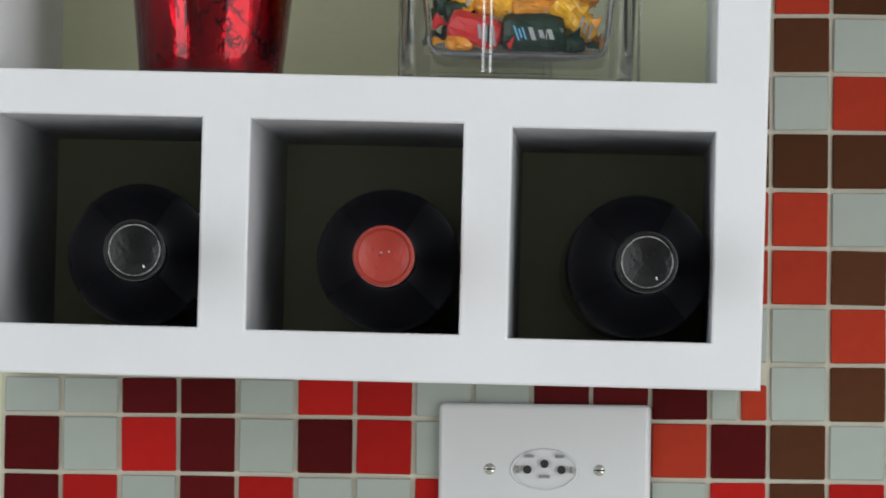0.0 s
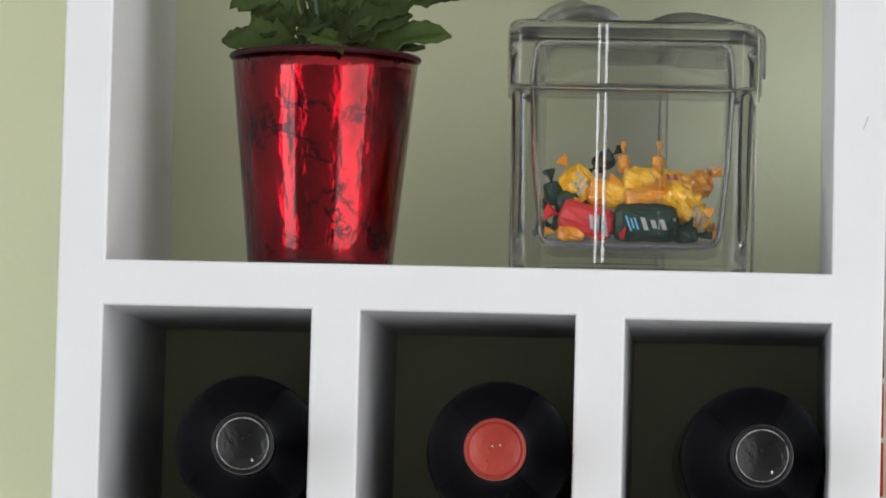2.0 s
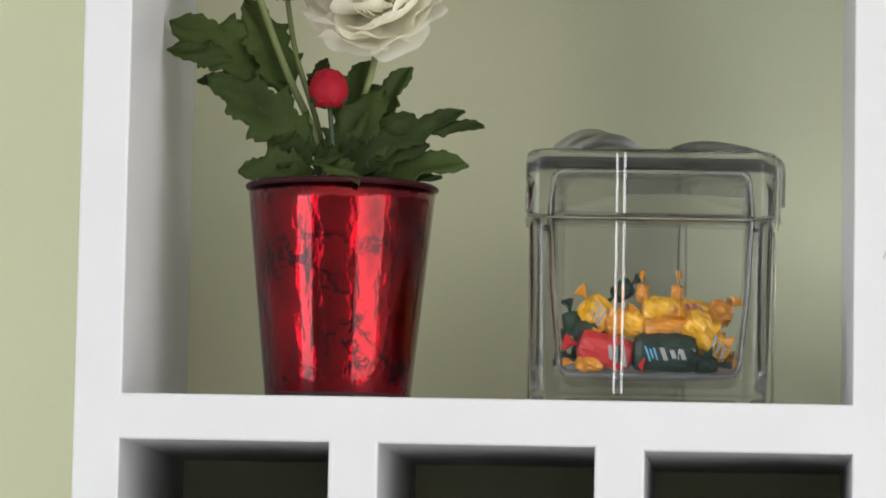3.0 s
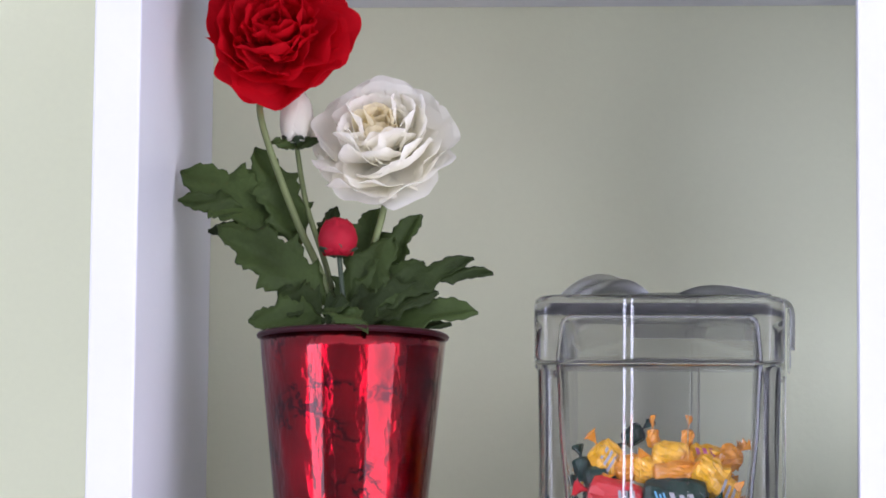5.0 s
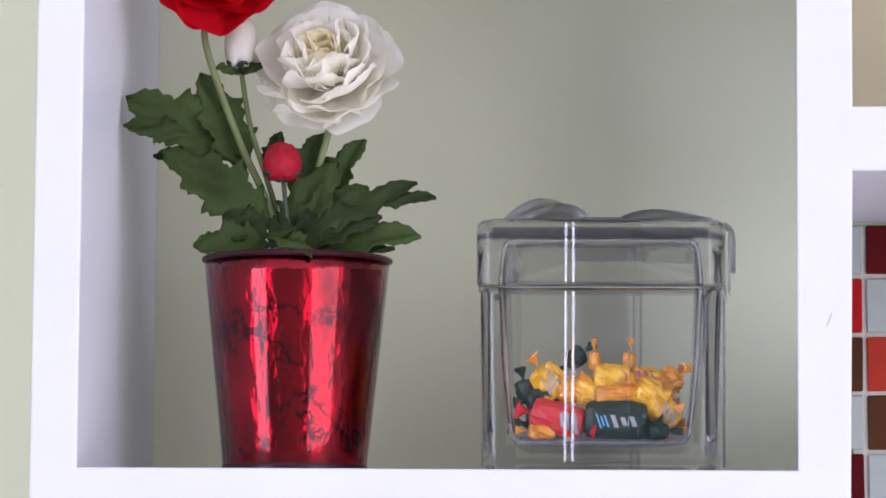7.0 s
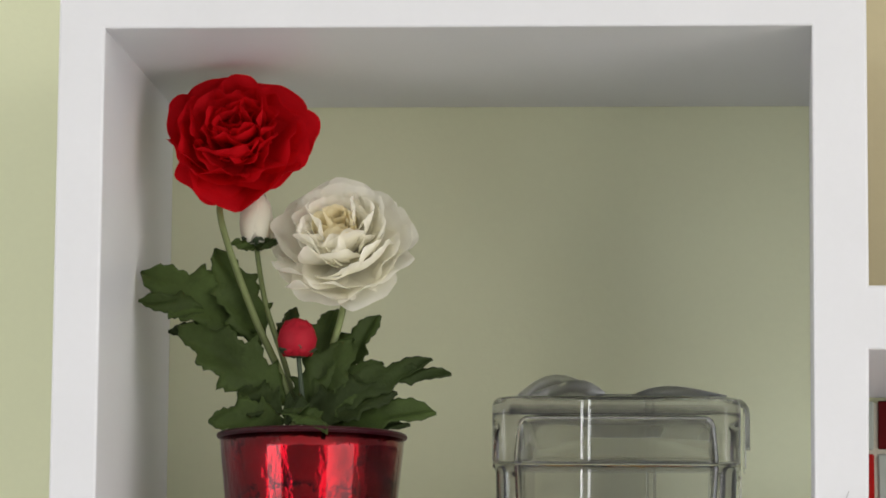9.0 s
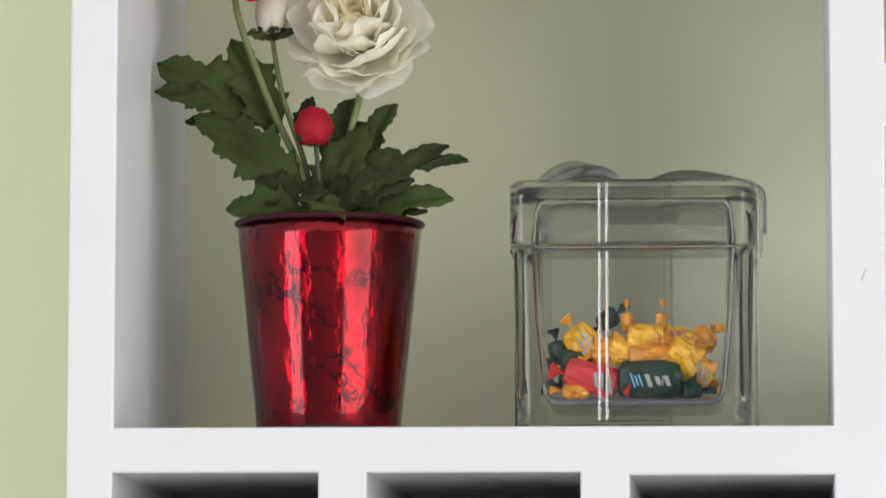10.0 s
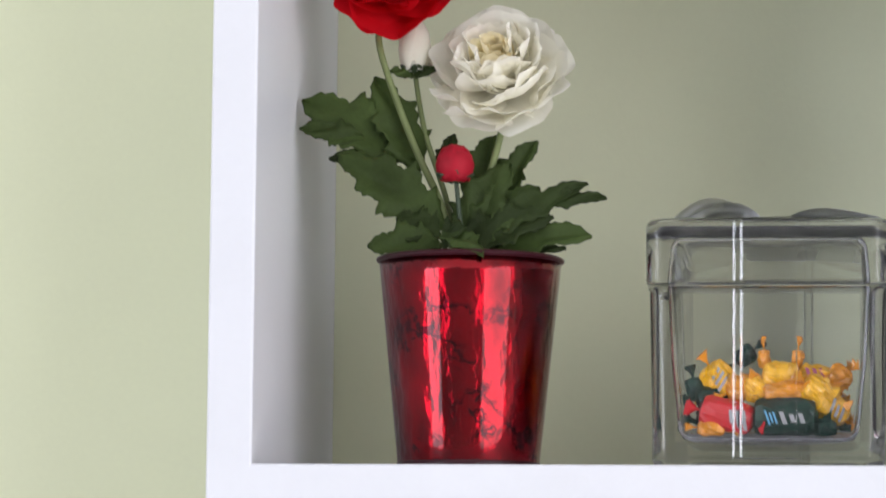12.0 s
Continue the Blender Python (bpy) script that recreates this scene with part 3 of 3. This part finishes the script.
LID = [(0, 0.1320), (0.0590, 0.1320), (0.0618, 0.1313), (0.0635, 0.1296), (0.0642, 0.1270), (0.0642, 0.1225), (0.0641, 0.0995), (0.0637, 0.0977), (0.0630, 0.0970), (0.0550, 0.0970), (0.0536, 0.0976), (0.0528, 0.0995),
       (0.0512, 0.1170), (0.0500, 0.1205), (0.0475, 0.1225), (0.0430, 0.1231), (0, 0.1233)]
jar = raw_part("jar", thick_edges(square_turn(JAR, 0.0100, 0.0480), 0.0575, 0.0481, 0.0151, 0.0921), M_GLASS, glass_box, "thick clear glass jar", True, M_GLASS_THICK)
lid = raw_part("lid", thick_edges(square_turn(LID, 0.0100, 0.0490), 0.0575, 0.0491, 0.0990, 0.1226), M_GLASS, glass_box, "clear glass lid", True, M_GLASS_THICK)
for z0, z1, w, owner in ((0.006, 0.0945, 0.1246, jar), (0.0980, 0.130, 0.1296, lid)):
    for k in range(4):
        turn = Matrix.Rotation(math.pi / 2 * k, 4, "Z")
        band = box(-0.0175, 0.0155, -w / 2 - 0.0014, -w / 2 - 0.0003, z0, z1, 0.0005, 2)
        bmesh.ops.transform(band, matrix=turn, verts=band.verts)
        ribbon = raw_part("ribbon", band, M_GLASS_RIB, owner, "raised glass ribbon")
        # two ridges added at the left edge only, for its double highlight
        for x, way in ((-0.0178, 1), (-0.0140, 1)):
            raw_part("ribbon_edge", cut_ridge(x, -w / 2 - 0.0016, z0 + 0.0006, z1 - 0.0006, turn, way), M_GLASS_BEAD, ribbon, "slanted ridge added to give the glass ribbon a bright line")


def bow_loop(parent, turn, length, rise):
    grid = []
    for i in range(9):
        v = i / 8
        grid.append([Vector((0.012 + length * v, u * (0.008 + 0.008 * math.sin(math.pi * v)), 0.1325 + rise * math.sin(math.pi * (0.12 + 0.80 * v)))) for u in (-1, -0.5, 0, 0.5, 1)])
    bm = sheet(grid, 0.006)
    bmesh.ops.transform(bm, matrix=Matrix.Rotation(radians(turn), 4, "Z"), verts=bm.verts)
    part("bow_loop", bm, M_GLASS_BOW, parent, "moulded glass bow loop", smooth=True)


part("bow_knot", box(-0.0165, 0.0175, -0.017, 0.017, 0.1312, 0.1375, 0.0026), M_GLASS_BOW, lid, "moulded glass knot")
for turn, length, rise in ((172, 0.040, 0.0125), (200, 0.034, 0.0085), (8, 0.045, 0.0030), (-24, 0.046, 0.0048)):
    bow_loop(lid, turn, length, rise)
tail = sheet([[Vector((0.0615 + 0.0062 * math.sin(min(1, 0.25 * i) * math.pi / 2), 0.009 * u, 0.1345 - 0.0005 * i * i)) for u in (-1, -0.4, 0.4, 1)] for i in range(8)], 0.0022)
part("bow_tail", tail, M_GLASS_BOW, lid, "moulded glass ribbon tail", smooth=True)
for o in (jar, lid, *jar.children_recursive, *lid.children_recursive):
    o.visible_shadow = False


# ---- sweets ----
def twist_fan(sign, length, r, seed):
    rng = random.Random(seed)
    grid = []
    for i in range(6):
        v = i / 5
        row = []
        for j in range(13):
            a = math.pi * (j / 12 - 0.5) * 2
            rad = r * (0.18 + 0.82 * v)
            z = 0.45 * rad * math.sin(a * 4 + seed) * v + 0.0012 * v * rng.uniform(-1, 1)
            row.append(Vector((sign * (0.0 + length * v), rad * math.sin(a / 2) * 1.0, z)))
        grid.append(row)
    return sheet(grid, 0.0003)


def sweet(place, r, length, turn, body, fan, label, seed, prints=()):
    """A wrapped sweet: a crinkled rounded roll, a twisted fan at each end and a printed patch."""
    # keep every sweet clear of the jar's inner walls
    reach = (length / 2 + 0.0065)
    cx = abs(math.cos(radians(turn[2])) * math.cos(radians(turn[1]))) * reach + 0.2 * r
    cy = abs(math.sin(radians(turn[2])) * math.cos(radians(turn[1]))) * reach + 0.8 * r
    room = 0.0450 if place[2] < 0.032 else 0.0475
    place = (max(-max(room - cx, 0), min(max(room - cx, 0), place[0])), max(-max(room - cy, 0), min(max(room - cy, 0), place[1])), max(place[2], 0.0160 + abs(math.sin(radians(turn[1]))) * reach + 0.85 * r))
    m = BOX_M @ Matrix.Translation(place) @ Euler([radians(a) for a in turn]).to_matrix().to_4x4()
    crinkle = 0.10 if body in (M_DARKGREEN, M_REDWRAP) else 0.34
    one = thing("wrapped_sweet", label, "sweet", group="sweets in the glass box", m=m)
    bm = lathe([(0, -length / 2), (0.40 * r, -length / 2 * 0.98), (0.82 * r, -length / 2 * 0.88), (0.97 * r, -length / 2 * 0.7), (r, -length / 2 * 0.35), (r, 0), (r, length / 2 * 0.35), (0.97 * r, length / 2 * 0.7), (0.82 * r, length / 2 * 0.88), (0.40 * r, length / 2 * 0.98), (0, length / 2)], 26)
    for v in bm.verts:
        k = crinkle * noise.noise(v.co * 190 + Vector((seed, 0, 0))) + crinkle * noise.noise(v.co * 480 + Vector((0, seed, 0)))
        v.co.x *= 1 + k
        v.co.y *= 1 + k
    bmesh.ops.transform(bm, matrix=Matrix.Rotation(math.pi / 2, 4, "Y"), verts=bm.verts)
    part("roll", bm, body, one, smooth=False)
    for s in (-1, 1):
        part("twist", twist_fan(s, 0.0075, r * 1.15, seed + s), fan, one, smooth=False, m=Matrix.Translation((s * (length / 2 - 0.001), 0, 0)))
    for mat, x, a, w, h in prints:
        # three short bars side by side stand for the lettering
        for k in range(3):
            xk, wk = x + w * 0.8 * (k / 2 - 0.5), w * 0.20
            hk = h * (0.8, 1.0, 0.65)[(k + seed) % 3]
            grid = [[Vector((xk + wk * (i / 2 - 0.5) + 0.10 * hk * (j - 2), (-r * 1.10) * math.sin(radians(a) + hk / r * (j / 4 - 0.5)), (r * 1.10) * math.cos(radians(a) + hk / r * (j / 4 - 0.5)))) for j in range(5)] for i in range(3)]
            part("print", sheet(grid, 0.0002), mat, one, "plain printed bar")
    return one


YEL, AMB = "yellow twist-wrapped sweet in the glass box", "amber twist-wrapped sweet in the glass box"
GRN, REDL = "dark green foil-wrapped sweet in the glass box", "red wrapped sweet with a silver print"
for place, r, length, turn, body, fan, label, prints in (
        ((0.0080, -0.0340, 0.0280), 0.0118, 0.0350, (0, 1, 2), M_DARKGREEN, M_DARKGREEN, GRN, ((M_PRINT_BLUE, -0.007, 90, 0.005, 0.007), (M_PRINT_GREY, 0.004, 90, 0.012, 0.006))),
        ((-0.0290, -0.0350, 0.0270), 0.0092, 0.0300, (0, 14, -4), M_REDWRAP, M_REDWRAP, REDL, ((M_PRINT_GREY, 0.007, 88, 0.009, 0.010),)),
        ((-0.0330, -0.0240, 0.0400), 0.0065, 0.0220, (0, -8, 10), M_DARKGREEN, M_DARKGREEN, GRN, ()),
        ((-0.0400, -0.0200, 0.0440), 0.0050, 0.0130, (0, 75, 20), M_DARKGREEN, M_DARKGREEN, GRN, ()),
        ((-0.0370, -0.0390, 0.0200), 0.0045, 0.0150, (0, 8, 10), M_AMBER, M_AMBER, AMB, ()),
        ((0.0285, -0.0400, 0.0220), 0.0060, 0.0120, (0, 0, 25), M_DARKGREEN, M_DARKGREEN, GRN, ()),
        ((0.0360, -0.0300, 0.0300), 0.0075, 0.0230, (0, 42, 12), M_YELLOW, M_AMBER, YEL, ((M_PRINT_GREY, 0.004, 88, 0.008, 0.009),)),
        ((0.0260, -0.0330, 0.0420), 0.0072, 0.0200, (0, 30, 18), M_YELLOW, M_AMBER, YEL, ()),
        ((-0.0270, -0.0250, 0.0490), 0.0072, 0.0200, (10, 52, 12), M_YELLOW, M_AMBER, YEL, ((M_PRINT_GREY, -0.001, 85, 0.008, 0.009),)),
        ((-0.0150, -0.0280, 0.0440), 0.0062, 0.0180, (0, -20, 10), M_AMBER, M_AMBER, AMB, ()),
        ((-0.0060, -0.0300, 0.0430), 0.0060, 0.0170, (0, 22, -10), M_YELLOW, M_AMBER, YEL, ()),
        ((0.0050, -0.0260, 0.0500), 0.0076, 0.0200, (0, 4, 4), M_YELLOW, M_AMBER, YEL, ()),
        ((0.0080, -0.0340, 0.0425), 0.0050, 0.0240, (0, -6, 6), M_AMBER, M_YELLOW, AMB, ()),
        ((-0.0040, -0.0180, 0.0600), 0.0030, 0.0100, (0, 86, 6), M_AMBER, M_AMBER, AMB, ()),
        ((0.0135, -0.0180, 0.0600), 0.0030, 0.0100, (0, 94, -4), M_AMBER, M_AMBER, AMB, ()),
        ((-0.0150, -0.0060, 0.0620), 0.0050, 0.0120, (0, -35, 15), M_DARKGREEN, M_DARKGREEN, GRN, ()),
        ((0.0230, -0.0180, 0.0500), 0.0068, 0.0200, (0, 10, 16), M_YELLOW, M_AMBER, YEL, ((M_PRINT_PURPLE, -0.002, 80, 0.010, 0.008),)),
        ((0.0340, -0.0200, 0.0490), 0.0066, 0.0160, (0, -35, 30), M_AMBER, M_AMBER, AMB, ()),
        ((0.0000, 0.0060, 0.0270), 0.0095, 0.0320, (0, 0, 70), M_DARKGREEN, M_DARKGREEN, GRN, ()),
        ((-0.0320, 0.0040, 0.0270), 0.0095, 0.0320, (0, 0, 40), M_DARKGREEN, M_DARKGREEN, GRN, ()),
        ((0.0180, 0.0120, 0.0270), 0.0095, 0.0300, (0, 0, -70), M_REDWRAP, M_REDWRAP, "red foil-wrapped sweet in the glass box", ()),
        ((-0.0200, 0.0300, 0.0270), 0.0090, 0.0300, (0, 0, 10), M_YELLOW, M_AMBER, YEL, ()),
        ((0.0220, 0.0330, 0.0270), 0.0090, 0.0300, (0, 0, -15), M_YELLOW, M_AMBER, AMB, ()),
        ((0.0060, 0.0200, 0.0430), 0.0085, 0.0260, (0, 0, 50), M_YELLOW, M_AMBER, AMB, ()),
        ((0.0260, 0.0180, 0.0430), 0.0085, 0.0240, (0, 10, 80), M_AMBER, M_AMBER, AMB, ()),
        ((-0.0340, 0.0160, 0.0430), 0.0085, 0.0240, (0, 0, 80), M_YELLOW, M_AMBER, YEL, ())):
    sweet(place, r, length, turn, body, fan, label, int(1000 * (place[0] + 1) + 7 * place[2] * 1000), prints)


# ---- wine bottles, lying in the cubbies with the necks out ----
def wine_bottle(m, foil, label, cap_label):
    bottle = thing("wine_bottle", label, "bottle", group="wine bottles in the cubbies", m=m)
    prof = [(0, 0.006), (0.020, 0.004), (0.033, 0.0), (0.0365, 0.003), (0.0372, 0.010), (0.0372, 0.182)]
    for k in range(1, 11):
        t = k / 10
        prof.append((0.0372 + (0.0142 - 0.0372) * (3 * t * t - 2 * t ** 3), 0.182 + 0.045 * t))
    prof += [(0.0139, 0.240), (0.0136, 0.2445)]
    part("glass_body", lathe(prof, 48), M_BOTTLE, bottle, "dark glass body", smooth=True)
    cap = [(0.0141, 0.2446), (0.0143, 0.275), (0.0152, 0.277), (0.0153, 0.288), (0.0149, 0.2898), (0.0143, 0.2905), (0.0136, 0.2903), (0.0130, 0.2892), (0.0122, 0.2886), (0, 0.2884)]
    part("capsule", lathe(cap, 48), foil, bottle, cap_label, smooth=True)
    lip = 0.0126 if foil == M_FOIL_BLACK else 0.0139
    ring = [(lip + 0.00035 * math.cos(a), 0.2904 + 0.0003 * math.sin(a)) for a in [math.tau * k / 8 for k in range(9)]]
    part("capsule_rim", lathe(ring, 48), M_RIM_HIGHLIGHT if foil == M_FOIL_BLACK else foil, bottle, "capsule rim, its highlight painted pale on black foil", smooth=True)
    rng = random.Random(len(label))
    for i in range(5):
        a, rr = rng.uniform(0, math.tau), rng.uniform(0.002, 0.010)
        b = lathe([(0, 0), (0.0007, 0.0001), (0.0005, 0.0005), (0, 0.0006)], 8)
        bmesh.ops.transform(b, matrix=Matrix.Translation((rr * math.cos(a), rr * math.sin(a), 0.2883)), verts=b.verts)
        part("foil_dimple", b, M_STEEL if i % 2 else foil, bottle)
    return bottle


def bottle_at(shoulder, tip, foil, label, cap_label):
    a, b = Vector(shoulder), Vector(tip)
    d = (b - a).normalized()
    turn = d.to_track_quat("Z", "X").to_matrix().to_4x4()
    return wine_bottle(SHELF @ Matrix.Translation(b - d * 0.2905) @ turn, foil, label, cap_label)


BZ = -0.1293 + 0.0376
bottle_at((0.0665, 0.08, BZ), (0.0765, -0.042, BZ), M_FOIL_BLACK, "dark wine bottle with black capsule in a cubby", "crinkled black foil capsule")
bottle_at((0.1965, 0.08, BZ), (0.2000, -0.042, BZ), M_FOIL_RED, "dark wine bottle with red capsule in a cubby", "red foil capsule")
bottle_at((0.3260, 0.08, BZ), (0.3300, -0.042, BZ), M_FOIL_BLACK, "dark wine bottle with black capsule in a cubby", "crinkled black foil capsule")


# ---- socket plate ----
plate = thing("socket_plate", "white plastic wall socket plate on red mosaic tiles", "socket", m=Matrix.Translation((0.2755, WALL, -0.2055)))
part("plate", box(-0.0590, 0.0590, -0.0125, -0.0045, -0.0365, 0.0365, 0.0030, 3), M_PLATE, plate)
oval = lathe([(0, 0.0), (0.0172, 0.0), (0.0176, 0.0014), (0.0184, 0.0016), (0.0190, 0.0004), (0.0190, -0.001), (0, -0.001)], 40)
bmesh.ops.transform(oval, matrix=Matrix.Translation((0, -0.0122, 0)) @ Matrix.Rotation(math.pi / 2, 4, "X") @ Matrix.Diagonal((1, 0.62, 1, 1)), verts=oval.verts)
insert = part("socket_insert", oval, M_PLATE, plate, "recessed six-sided socket insert")
for x, z in ((-0.0095, 0.0), (0.0, 0.0033), (0.0095, 0.0)):
    hole = lathe([(0, 0), (0.0024, 0), (0.0024, 0.0006), (0, 0.0006)], 16)
    bmesh.ops.transform(hole, matrix=Matrix.Translation((x, -0.0143, z)) @ Matrix.Rotation(math.pi / 2, 4, "X"), verts=hole.verts)
    part("pin_hole", hole, M_HOLE, insert, "round black pin hole")
for x, z, w, h in ((-0.0085, 0.0075, 0.0026, 0.0009), (0.0085, 0.0075, 0.0026, 0.0009), (0, -0.0038, 0.0032, 0.0009), (-0.0150, 0.0, 0.0012, 0.0020), (0.0150, 0.0, 0.0010, 0.0018)):
    part("moulded_mark", box(x - w, x + w, -0.0148, -0.0142, z - h, z + h), M_STEEL, insert, "small dark moulded bar")
for x in (-0.0305, 0.0305):
    s = lathe([(0, 0.0006), (0.0022, 0.0004), (0.0036, -0.0006), (0.0036, -0.002), (0, -0.002)], 20)
    bmesh.ops.transform(s, matrix=Matrix.Translation((x, -0.0128, 0)) @ Matrix.Rotation(math.pi / 2, 4, "X"), verts=s.verts)
    screw = part("screw", s, M_STEEL, plate, "bright slotted steel screw", smooth=True)
    part("slot", box(x - 0.0030, x + 0.0030, -0.0136, -0.0130, -0.0004, 0.0004), M_HOLE, screw, "dark slot")


# ---- mosaic tiles ----
mosaic = tagged(new("tile_panel", finish("tile_panel", join(
    box(TILE_X0 - 2 * PITCH - 0.001, 1.05, WALL - 0.0035, WALL - 0.0002, -0.75, -0.156),
    box(R_OUT + 0.004, 1.05, WALL - 0.0035, WALL - 0.0002, -0.1558, 0.1420)), M_GROUT)), "red, brown and pale grey glass mosaic on cream grout", "tiles", kind="structure")
tile_mesh = {}


def tile(x0, x1, z0, z1, kind, rng):
    key = (kind, round(x1 - x0, 4), round(z1 - z0, 4))
    w, h = x1 - x0, z1 - z0
    if key not in tile_mesh:
        tile_mesh[key] = finish("tile", box(-w / 2, w / 2, -0.0022, 0.0, -h / 2, h / 2, 0.0007, 1), TILE[kind])
    ob = new("tile", tile_mesh[key])
    ob.parent = mosaic
    ob.matrix_local = Matrix.Translation(((x0 + x1) / 2, WALL - 0.0034, (z0 + z1) / 2)) @ Euler((rng.uniform(-0.012, 0.012), rng.uniform(-0.012, 0.012), rng.uniform(-0.010, 0.010))).to_matrix().to_4x4()


ROWS_BELOW = {0: "GGDDGRRGGDDD.GBG", -1: "DGRDGDRGGDDODBGR", -2: "DRGDRGGRRGDGRBRG"}
COLUMNS = {12: "GGOOBDGBRG", 13: "GGOOBGBOGD", 14: "BOBGBOGBDR"}
trng = random.Random(5)
GAP = 0.0012
for row in range(-6, 10):
    for col in range(0, 20):
        x0, z0 = TILE_X0 + (col - 2) * PITCH, TILE_Z0 + row * TILE_P
        x1, z1 = x0 + PITCH, z0 + TILE_P
        if row in ROWS_BELOW and col < 16:
            kind = ROWS_BELOW[row][col]
        elif col in COLUMNS and 0 <= row < 10:
            kind = COLUMNS[col][row]
        else:
            kind = trng.choice("GGRDOBBGDR")
        if row >= 1 and col < 12:
            continue
        if row == 0 and col == 12:
            tile(x0 + GAP, x0 + 0.0165 - GAP, z0 + GAP, -0.1572, "G", trng)
            tile(x0 + 0.0165 + GAP, x1 - GAP, z0 + GAP, -0.1572, "O", trng)
            continue
        if row == 0 and col < 12:
            z1 = -0.1560
        if row >= 1 and col == 12:
            x0 = R_OUT - 0.0155
        if row == 9:
            z1 = min(z1, 0.1440)
        tile(x0 + GAP, x1 - GAP, z0 + GAP, z1 - GAP, kind, trng)
